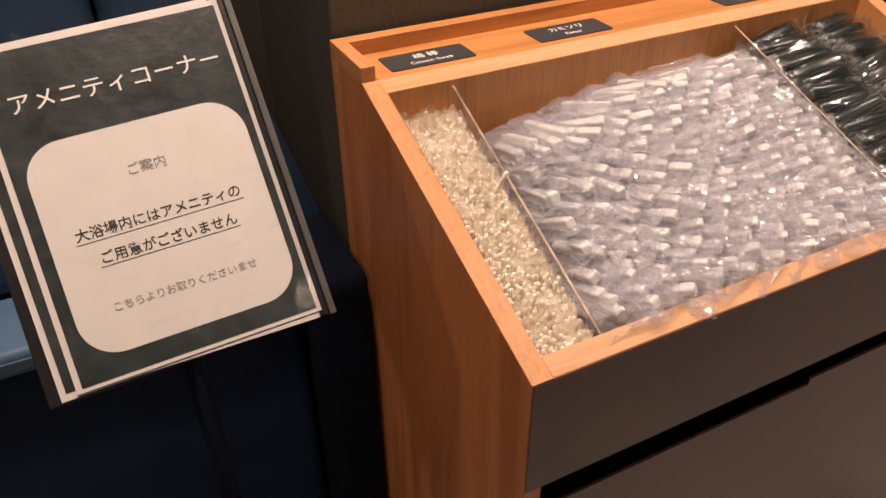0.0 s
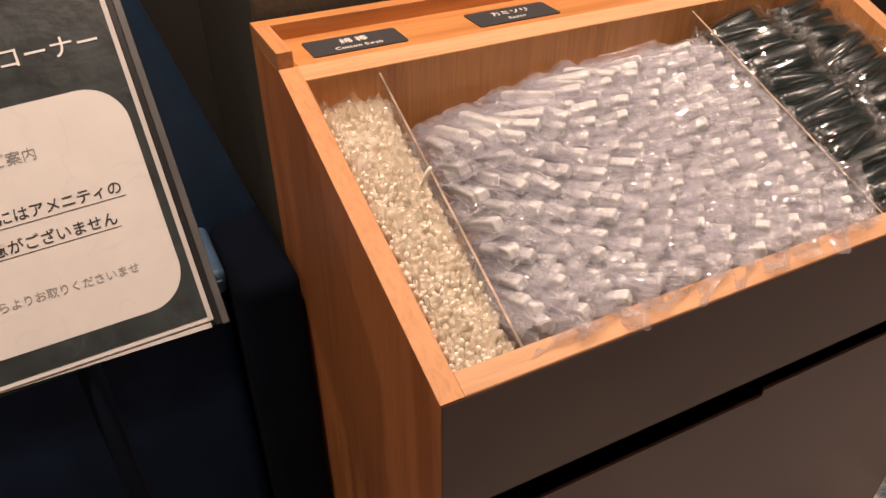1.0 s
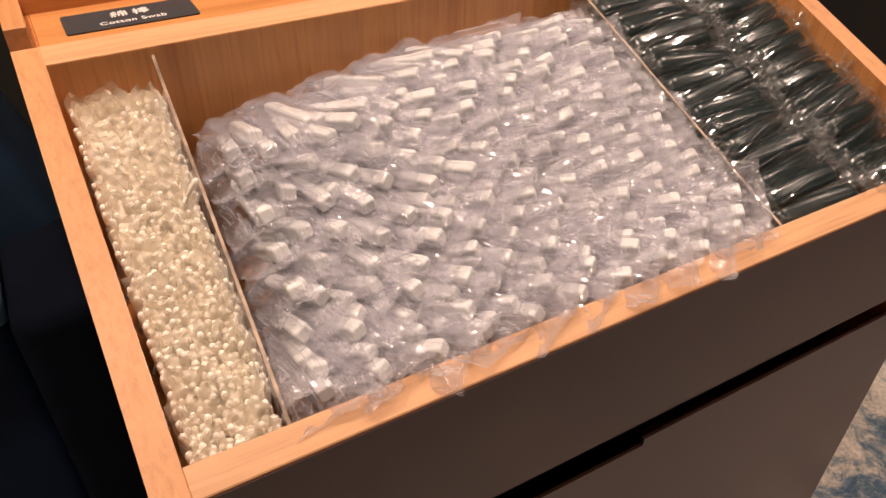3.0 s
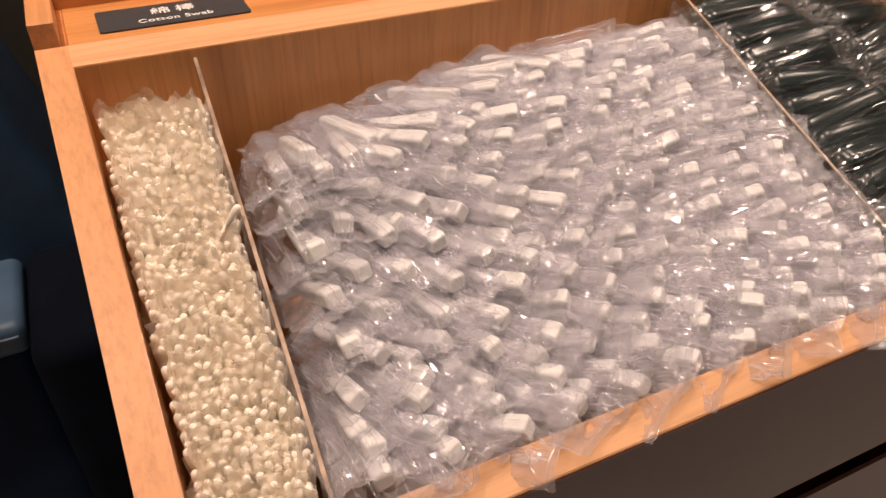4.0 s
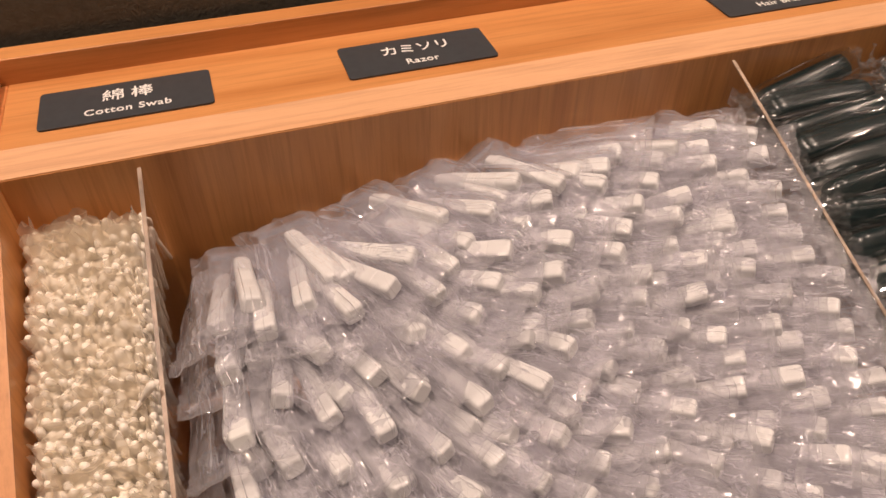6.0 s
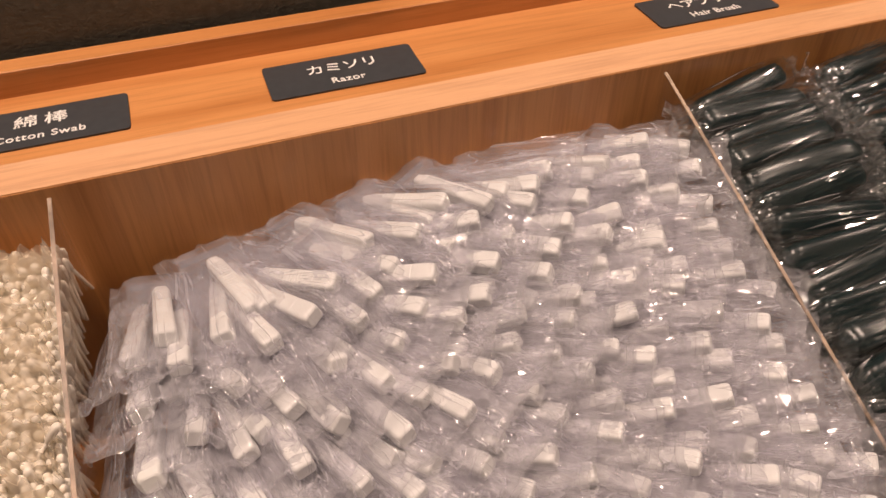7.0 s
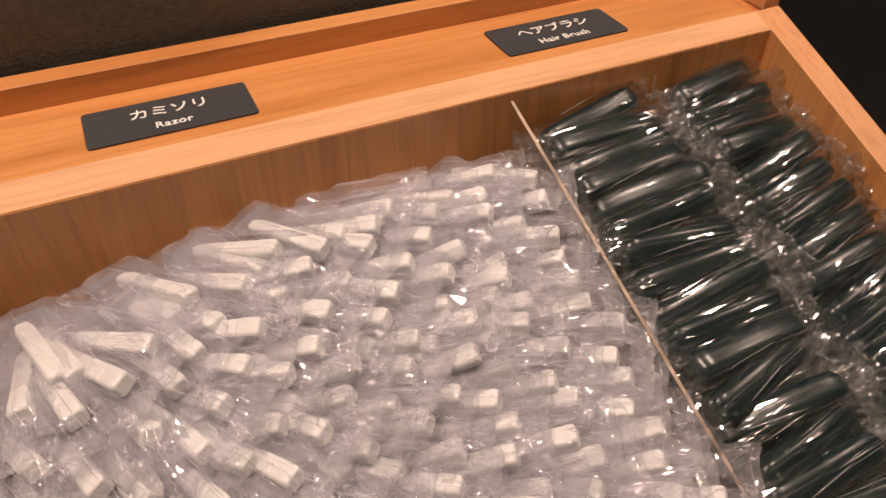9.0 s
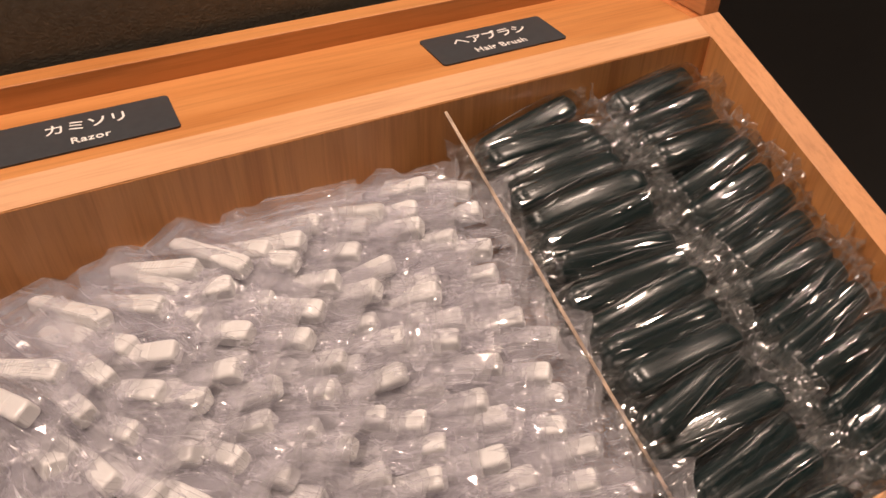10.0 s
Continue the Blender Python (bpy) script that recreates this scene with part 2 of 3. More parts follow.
def prism(profile, x0, x1, bevel=0.0008):
    """A profile in the y-z plane, drawn out along x."""
    bm = bmesh.new()
    a = [bm.verts.new((x0, y, z)) for y, z in profile]
    b = [bm.verts.new((x1, y, z)) for y, z in profile]
    bm.faces.new(a)
    bm.faces.new(b[::-1])
    n = len(profile)
    for i in range(n):
        bm.faces.new((a[i], b[i], b[(i + 1) % n], a[(i + 1) % n]))
    bmesh.ops.recalc_face_normals(bm, faces=bm.faces)
    if bevel:
        bmesh.ops.bevel(bm, geom=bm.edges[:], offset=bevel, segments=1, affect="EDGES")
    return bm


def rounded_plate(w, h, r, thick, seg=6):
    """A flat plate in x-y centred on the origin, z from 0 to thick."""
    bm = bmesh.new()
    pts = []
    for cx, cy, a0 in ((w / 2 - r, h / 2 - r, 0), (-w / 2 + r, h / 2 - r, 90), (-w / 2 + r, -h / 2 + r, 180), (w / 2 - r, -h / 2 + r, 270)):
        for k in range(seg + 1):
            a = radians(a0 + 90 * k / seg)
            pts.append((cx + r * math.cos(a), cy + r * math.sin(a)))
    lo = [bm.verts.new((x, y, 0)) for x, y in pts]
    hi = [bm.verts.new((x, y, thick)) for x, y in pts]
    bm.faces.new(lo[::-1])
    bm.faces.new(hi)
    for i in range(len(pts)):
        j = (i + 1) % len(pts)
        bm.faces.new((lo[i], lo[j], hi[j], hi[i]))
    return bm


def lettering(text, size, mat, parent, at, bold=0.0, spacing=1.0, stretch=1.0):
    cu = bpy.data.curves.new("lettering", "FONT")
    cu.body, cu.size, cu.align_x, cu.align_y = text, size, "CENTER", "CENTER"
    cu.offset, cu.extrude, cu.space_character = bold, 0.00008, spacing
    cu.materials.append(mat)
    ob = new("lettering", cu)
    ob.parent = parent
    ob.matrix_basis = at @ Matrix.Diagonal((stretch, 1, 1, 1))
    return ob


# ---------------------------------------------------------------- room
W = 0.777          # outer width of the amenity unit
H = 0.95           # height of its label shelf
ZF = 0.817         # height of the front edge
YS = 0.354         # where the sloping tray rim meets the shelf
YB = 0.452         # back of the unit
SL = (H - ZF) / YS


def slope(y):
    return ZF + SL * y


tagged(part("floor", box(-3, 3, -3.5, 2.6, -0.05, 0, 0), carpet), "blue and beige mottled carpet floor", "floor", kind="structure")
# ceiling and outer walls are out of view, added for bounce light and reflections
tagged(part("ceiling", box(-3, 3, -3.5, 2.6, CEIL, CEIL + 0.1, 0), ceiling_white), "plain pale ceiling, unseen, added for bounce light", "ceiling", kind="structure")
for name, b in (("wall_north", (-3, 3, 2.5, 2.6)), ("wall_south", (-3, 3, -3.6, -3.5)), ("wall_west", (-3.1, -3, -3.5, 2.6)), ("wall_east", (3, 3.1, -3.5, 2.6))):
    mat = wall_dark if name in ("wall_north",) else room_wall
    tagged(part(name, box(*b, 0, CEIL, 0), mat), "plain dim interior wall, unseen, added to close the room", "wall", kind="structure")

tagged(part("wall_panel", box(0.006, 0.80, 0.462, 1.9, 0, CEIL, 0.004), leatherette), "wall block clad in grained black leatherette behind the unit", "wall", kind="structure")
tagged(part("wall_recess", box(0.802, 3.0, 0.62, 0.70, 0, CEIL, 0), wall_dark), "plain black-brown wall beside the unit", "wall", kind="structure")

tagged(part("wall_behind_sofa", box(-3.0, 0.0055, 0.80, 1.9, 0, CEIL, 0), panel_dark), "plain black-brown wall behind the sofa", "wall", kind="structure")

# ---------------------------------------------------------------- the sofa
def soft_box(x0, x1, y0, y1, z0, z1, r, seg=5):
    return box(x0, x1, y0, y1, z0, z1, r, seg)


def slanted_back(x0, x1, low, top, y0, y1, z0, z1):
    """A backrest cushion whose outer edge leans inwards towards the top."""
    bm = bmesh.new()
    bmesh.ops.create_cube(bm, size=1)
    for k in bm.verts:
        f = k.co.z + 0.5
        right = x1 + low * (1 - f) + top * f
        k.co = Vector((x0 if k.co.x < 0 else right, (y0 if k.co.y < 0 else y1) + 0.02 * f, z0 + f * (z1 - z0)))
    bmesh.ops.bevel(bm, geom=bm.edges[:], offset=0.03, segments=5, profile=0.5, affect="EDGES")
    return bm


sofa = tagged(new("sofa"), "navy blue leather sofa standing in shadow beside the unit", "sofa")
part("base", soft_box(-1.7, -0.086, 0.425, 1.1, 0.06, 0.660, 0.02), navy_shaded, sofa, smooth=True)
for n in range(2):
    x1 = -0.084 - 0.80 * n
    part("seat_cushion", soft_box(x1 - 0.797, x1, 0.407, 0.60, 0.658, 0.694, 0.010), navy_lit, sofa, smooth=True)
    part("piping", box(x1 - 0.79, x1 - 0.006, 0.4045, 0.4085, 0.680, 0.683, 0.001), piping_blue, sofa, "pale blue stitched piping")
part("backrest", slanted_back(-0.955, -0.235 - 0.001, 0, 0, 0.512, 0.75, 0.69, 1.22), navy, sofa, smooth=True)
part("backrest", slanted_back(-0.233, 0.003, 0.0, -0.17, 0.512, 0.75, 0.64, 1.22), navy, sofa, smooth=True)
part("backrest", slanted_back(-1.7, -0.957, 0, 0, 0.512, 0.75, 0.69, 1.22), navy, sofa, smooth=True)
# the shadow beside the unit is put into the armrest's colour
part("armrest", soft_box(-0.083, -0.004, 0.36, 0.60, 0.0, 0.695, 0.022), near_black_shaded, sofa, "leather armrest darkened to near-black for the shadow beside the unit", True)
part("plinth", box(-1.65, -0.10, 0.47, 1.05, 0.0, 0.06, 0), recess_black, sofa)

# ---------------------------------------------------------------- the amenity unit
unit = tagged(new("amenity_unit"), "cherry wood amenity display unit with a sloping open tray", "cabinet")
T = 0.0205
TR = 0.0250         # the right-hand side is a little thicker
YI0, YI1 = 0.0205, 0.3345
part("side_panel", prism([(0, 0), (0, ZF), (YS, H), (0.434, H), (0.434, 0)], 0, T), [wood_z], unit, "reddish brown wood side with vertical grain")
part("side_panel", prism([(0, 0), (0, ZF), (YS, H), (0.434, H), (0.434, 0)], W - TR, W), [wood_z], unit, "reddish brown wood side with vertical grain")
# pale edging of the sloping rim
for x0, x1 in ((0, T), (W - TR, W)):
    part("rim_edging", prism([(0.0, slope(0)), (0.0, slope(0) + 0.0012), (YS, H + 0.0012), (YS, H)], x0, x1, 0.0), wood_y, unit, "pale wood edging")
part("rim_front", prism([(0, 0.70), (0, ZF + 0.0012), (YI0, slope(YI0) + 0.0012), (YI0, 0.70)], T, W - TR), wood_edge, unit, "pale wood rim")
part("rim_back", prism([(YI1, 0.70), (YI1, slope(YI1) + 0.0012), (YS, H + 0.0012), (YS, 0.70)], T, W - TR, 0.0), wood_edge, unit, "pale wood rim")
part("inner_back", box(T, W - TR, YI1 - 0.0009, YI1 - 0.0002, 0.70, slope(YI1) + 0.0006, 0), wood_in, unit, "brown wood back of the tray")
part("inner_side", prism([(YI0, 0.70), (YI0, slope(YI0) + 0.0010), (YI1 - 0.003, slope(YI1) + 0.0010), (YI1 - 0.003, 0.70)], T + 0.0001, T + 0.0004, 0), wood_in, unit)
part("inner_side", prism([(YI0, 0.70), (YI0, slope(YI0) + 0.0010), (YI1 - 0.003, slope(YI1) + 0.0010), (YI1 - 0.003, 0.70)], W - TR - 0.0004, W - TR - 0.0001, 0), wood_in, unit)
part("tray_floor", box(T, W - TR, YI0, YI1, 0.69, 0.70, 0), wood_in, unit)
# label shelf and raised rim
RIM = 0.968
part("label_shelf", box(T + 0.0002, W - TR - 0.0002, YS, 0.4343, H - 0.02, H, 0.0006, 1), wood_x, unit, "orange-brown wood shelf")
part("back_rim", box(0.0, W, 0.4345, YB, H - 0.03, RIM, 0.0006, 1), wood_x, unit)
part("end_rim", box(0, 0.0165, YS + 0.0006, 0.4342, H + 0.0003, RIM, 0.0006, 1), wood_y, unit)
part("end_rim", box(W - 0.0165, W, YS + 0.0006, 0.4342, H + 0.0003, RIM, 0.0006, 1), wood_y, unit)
# fronts
GT, GB = 0.6760, 0.6490
part("front_panel", box(0.001, W - 0.001, -0.0012, -0.0002, GT, ZF - 0.0004, 0.0005, 1), laminate, unit, "dark brown laminate front")
# near-black sheet behind the slot, the slot's shade put into its colour
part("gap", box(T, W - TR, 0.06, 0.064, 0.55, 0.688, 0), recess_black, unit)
door = bmesh.new()
outline = [(0.001, 0.07), (W - 0.001, 0.07), (W - 0.001, GB), (0.386, GB), (0.386, GB - 0.009), (0.001, GB - 0.009)]
fore = [door.verts.new((x, -0.0012, z)) for x, z in outline]
aft = [door.verts.new((x, 0.002, z)) for x, z in outline]
door.faces.new(fore)
door.faces.new(aft[::-1])
for k in range(6):
    door.faces.new((fore[k], aft[k], aft[(k + 1) % 6], fore[(k + 1) % 6]))
part("door", door, laminate, unit, "dark brown laminate door with a stepped finger gap")
part("back_panel", box(0.0, W, 0.4345, YB, 0.0, H - 0.0302, 0.0006, 1), wood_z, unit, "reddish brown wood back")
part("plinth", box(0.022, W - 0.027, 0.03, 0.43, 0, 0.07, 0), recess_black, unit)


# acrylic dividers
def divider(x_front, x_back):
    d = tagged(new("acrylic_divider"), "clear acrylic divider sheet standing in the tray", "divider", "tray dividers")
    y0, y1 = YI0 + 0.001, YI1 - 0.004
    d.location = (0, 0, 0)

    def sheet(dz0, dz1, w, name, mat):
        bm = bmesh.new()
        quads = []
        for s in (-w / 2, w / 2):
            quads.append([bm.verts.new(c) for c in ((x_front + s, y0, dz0(y0)), (x_back + s, y1, dz0(y1)), (x_back + s, y1, dz1(y1)), (x_front + s, y0, dz1(y0)))])
        a, b = quads
        bm.faces.new(a)
        bm.faces.new(b[::-1])
        for i in range(4):
            bm.faces.new((a[i], b[i], b[(i + 1) % 4], a[(i + 1) % 4]))
        part(name, bm, mat, d)

    sheet(lambda y: 0.702, lambda y: slope(y) - 0.0035, 0.0028, "sheet", film_sheet)
    sheet(lambda y: slope(y) - 0.0035, lambda y: slope(y) - 0.0027, 0.0023, "polished_edge", acrylic_edge)
    return d


divider(0.0855, 0.0975)
divider(0.5155, 0.512)


# label plates
def label_plate(x, upper, lower, us, ls):
    p = tagged(new("label_plate"), "dark grey plastic label plate with white lettering", "label", "tray labels")
    p.matrix_basis = pose(x, 0.3903, H + 0.0002)
    part("plate", rounded_plate(0.1065, 0.0435, 0.003, 0.0012), plate_grey, p)
    lettering(upper, us, ink_white, p, pose(0.0005, 0.0060, 0.0014), 0.00014, 0.95)
    lettering(lower, ls, ink_white, p, pose(0.0005, -0.0110, 0.0014), 0.00014, 1.10, 0.95)
    return p


label_plate(0.0955, "綿 棒", "Cotton Swab", 0.0145, 0.0096)
label_plate(0.2905, "カミソリ", "Razor", 0.0132, 0.0096)
label_plate(0.584, "ヘアブラシ", "Hair Brush", 0.0132, 0.0096)

# ---------------------------------------------------------------- the notice on its stand
notice = tagged(new("notice_stand"), "tilted notice board with printed sheets under clear film", "sign stand")
u = Vector((0.212, -0.01, 0.018)).normalized()
n = Vector((-0.0902, -0.7718, 0.6294))
n = (n - u * n.dot(u)).normalized()
v = n.cross(u)
BL = Vector((-0.343, 0.145, 0.833))
notice.matrix_basis = Matrix(((u.x, v.x, n.x, BL.x), (u.y, v.y, n.y, BL.y), (u.z, v.z, n.z, BL.z), (0, 0, 0, 1)))
SW, SH = 0.212, 0.282
part("backing_board", box(-0.014, SW + 0.004, -0.004, SH + 0.007, -0.012, -0.003, 0.001), frame_black, notice, "black backing board")
part("frame_bar", box(SW + 0.0052, SW + 0.0110, -0.006, SH + 0.012, -0.010, 0.006, 0.001), frame_grey, notice, "grey frame bar")
# black strip added in place of the dark gap between sheet and bar
part("frame_gap_strip", box(SW + 0.0004, SW + 0.0051, -0.005, SH + 0.010, -0.0105, -0.0012, 0.0005), frame_black, notice, "black strip in place of the gap beside the frame bar")
for tilt, low in ((-0.9, -0.0015), (-1.5, -0.0030)):
    part("loose_sheet", box(-0.16, 0, 0, 0.05, -0.0001, 0.0001, 0), paper, notice, "white sheet slipped out below", at=pose(SW - 0.003, low - 0.0025, -0.0019 + low * 0.1, 0, 0, tilt))

part("back_sheet", box(-0.004, SW - 0.006, -0.002, SH + 0.006, -0.0028, -0.0022, 0), paper, notice, "white sheet", at=pose(0, 0, 0, 0, 0, 0.4))
part("back_print", box(0.001, SW - 0.010, 0.004, SH + 0.002, -0.0021, -0.0018, 0), print_dark, notice, "dark print", at=pose(0, 0, 0, 0, 0, 0.4))
sheet = part("front_sheet", box(0.0085, SW, 0, SH + 0.004, -0.0014, -0.0008, 0), paper, notice, "white paper sheet")
part("dark_print", box(0.0135, SW - 0.0038, 0.0034, SH - 0.0008, -0.0007, -0.0004, 0), print_dark, notice, "dark printed ground, creased")
part("pale_panel", rounded_plate(0.1775, 0.1795, 0.031, 0.0003, 10), paper, notice, "pale rounded panel", at=pose(0.1126, 0.1108, -0.0003))
lettering("アメニティコーナー", 0.0186, ink_white, notice, pose(0.1135, 0.2350, 0.0001), 0.0001, 1.06)
lettering("ご案内", 0.0110, ink_soft, notice, pose(0.1138, 0.1615, 0.0003))
lettering("大浴場内にはアメニティの", 0.0113, ink_dark, notice, pose(0.1118, 0.1200, 0.0003), 0.0001)
lettering("ご用意がございません", 0.0113, ink_dark, notice, pose(0.1130, 0.0977, 0.0003), 0.0001)
lettering("こちらよりお取りくださいませ", 0.0085, ink_soft, notice, pose(0.1136, 0.0568, 0.0003))
part("underline", box(0.043, 0.1805, 0.1130, 0.1134, 0.0001, 0.0004, 0), ink_dark, notice)
part("underline", box(0.0556, 0.1704, 0.0910, 0.0914, 0.0001, 0.0004, 0), ink_dark, notice)
cover = bmesh.new()
bmesh.ops.create_grid(cover, x_segments=24, y_segments=32, size=0.5)
for k in cover.verts:
    x, y = (k.co.x + 0.5) * (SW + 0.004), (k.co.y + 0.5) * (SH + 0.014)
    k.co = Vector((x - 0.002, y - 0.003, 0.0022 + 0.00025 * noise.noise((x * 18, y * 18, 0))))
part("clear_cover", cover, film_cover, notice, "clear wrinkled film cover", True)
inv = notice.matrix_basis.inverted()
pole_top = notice.matrix_basis @ Vector((SW / 2, SH / 2, -0.02))
pole = bmesh.new()
bmesh.ops.create_cone(pole, cap_ends=True, segments=20, radius1=0.011, radius2=0.011, depth=pole_top.z, matrix=Matrix.Translation((pole_top.x, pole_top.y, pole_top.z / 2)))
pole.transform(inv)
# the pole takes the shaded near-black too, to sink into the dark
part("pole", pole, near_black_shaded, notice, "black metal pole", True)
foot = bmesh.new()
bmesh.ops.create_cone(foot, cap_ends=True, segments=40, radius1=0.14, radius2=0.135, depth=0.012, matrix=Matrix.Translation((pole_top.x, pole_top.y, 0.006)))
foot.transform(inv)
part("foot", foot, frame_black, notice, "black round foot")


# ---------------------------------------------------------------- wrapped goods
rng = random.Random(7)


def film_mesh(name, grid, mats, index, smooth, creases=()):
    """A sheet of film through a grid of points, split into triangles; index and smooth are asked for each cell.
    Creases are chains of grid places along which the film is folded into a narrow whitened ridge."""
    bm = bmesh.new()
    rows = [[bm.verts.new(p) for p in line] for line in grid]
    for i in range(len(rows) - 1):
        for j in range(len(rows[0]) - 1):
            f = (rows[i][j], rows[i + 1][j], rows[i + 1][j + 1], rows[i][j + 1])
            tris = ((f[0], f[1], f[2]), (f[0], f[2], f[3])) if (i + j) % 2 else ((f[1], f[2], f[3]), (f[1], f[3], f[0]))
            for k in tris:
                face = bm.faces.new(k)
                face.material_index, face.smooth = index(i, j), smooth(i, j)
    for width, chain in creases:
        points = [grid[i][j] for i, j in chain]
        first, final = rows[chain[0][0]][chain[0][1]], rows[chain[-1][0]][chain[-1][1]]
        lines = []
        for k in range(1, len(points) - 1):
            p, side = points[k], (points[k + 1] - points[k - 1]).cross(Vector((0, 0, 1))).normalized() * width / 2
            lines.append([bm.verts.new(p + Vector((0, 0, 0.0002)) - side), bm.verts.new(p + Vector((0, 0, 0.0002 + width * 0.6))), bm.verts.new(p + Vector((0, 0, 0.0002)) + side)])
        faces = [(a[k], b[k], b[k + 1], a[k + 1]) for a, b in zip(lines, lines[1:]) for k in range(2)]
        faces += [(first, lines[0][k], lines[0][k + 1]) for k in range(2)] + [(final, lines[-1][k + 1], lines[-1][k]) for k in range(2)]
        for f in faces:
            face = bm.faces.new(f)
            face.material_index, face.smooth = len(mats) - 1, True
    return mesh_of(bm, name, mats, False, False)


def razor_pouch(seed):
    """A wide flat bag along x, tented over the razor inside in straight folds, with a crimped, pinked seam at each end."""
    own = random.Random(100 + seed)
    xs = [-0.062, -0.058, -0.050, -0.044, -0.034, -0.022, -0.010, 0.004, 0.014, 0.0215, 0.0262, 0.0310, 0.0350, 0.0390, 0.0435]
    bs = [-1.0, -0.86, -0.70, -0.52, -0.36, -0.24, -0.12, 0.0, 0.12, 0.24, 0.36, 0.52, 0.70, 0.86, 1.0]
    half, last = 0.0300, len(xs) - 1
    droop = [own.uniform(-0.004, 0.003) for b in bs]
    grid = []
    for i, x0 in enumerate(xs):
        line = []
        for j, b in enumerate(bs):
            x, y = x0, b * half
            wide = 0.0068 if x > -0.030 else 0.0195
            carry = 1.0
            if x > 0.0245:
                carry = max(0.0, 1 - (x - 0.0245) / 0.0100)
            elif x < -0.046:
                carry = max(0.0, 1 - (-0.046 - x) / 0.010)
            off = min(1.0, max(0.0, (abs(y) - wide) / (half - wide)))
            z = 0.0072 * carry - 0.0045 * (1 - carry) - (0.0120 * carry + 0.002) * off ** 0.8
            free = min(1.0, off * 2.2 + (1 - carry))
            inner = 0 < i < last
            z += free * own.uniform(-0.0019, 0.0019) * inner + free * droop[j] * 0.5 + 0.0002 * own.uniform(-1, 1)
            z += (1 - carry) * 0.0050 * noise.noise((seed * 3.3 + (5 if x > 0 else 0), b * 1.5, 5.0))
            x += 0.0030 * free * own.uniform(-1, 1) * (1 < i < last - 1) + 0.004 * (1 - carry) * noise.noise((seed * 2.0, b * 1.5, 3.0))
            y += 0.0012 * free * own.uniform(-1, 1) * (abs(b) < 0.9)
            line.append(Vector((x, y, z)))
        grid.append(line)

    def kind(i, j):
        if i in (0, last - 1):
            return 1
        return 0 if 5 < i < 11 and abs(bs[j] + bs[j + 1]) < 0.66 else 2
    n = len(bs)
    creases = [(0.0006, [(last - 1, j) for j in range(n)]), (0.0004, [(last, j) for j in range(n)])]
    for k in range(6):
        j, i = own.randrange(1, n - 1), own.randrange(3, 9)
        creases.append((own.uniform(0.0003, 0.0006), [(m, j) for m in range(i, last)]))
    for k in range(4):
        j, way = own.choice((4, 5, 9, 10)), own.choice((-1, 0, 1))
        creases.append((own.uniform(0.0003, 0.0005), [(9 + m, min(n - 1, max(0, j + way * m))) for m in range(5)]))
    return film_mesh("wrapper", grid, [film_razor, film_seam, film_veil, film_fold], kind, lambda i, j: abs(bs[j] + bs[j + 1]) < 0.5 and 2 < i < 10, creases)


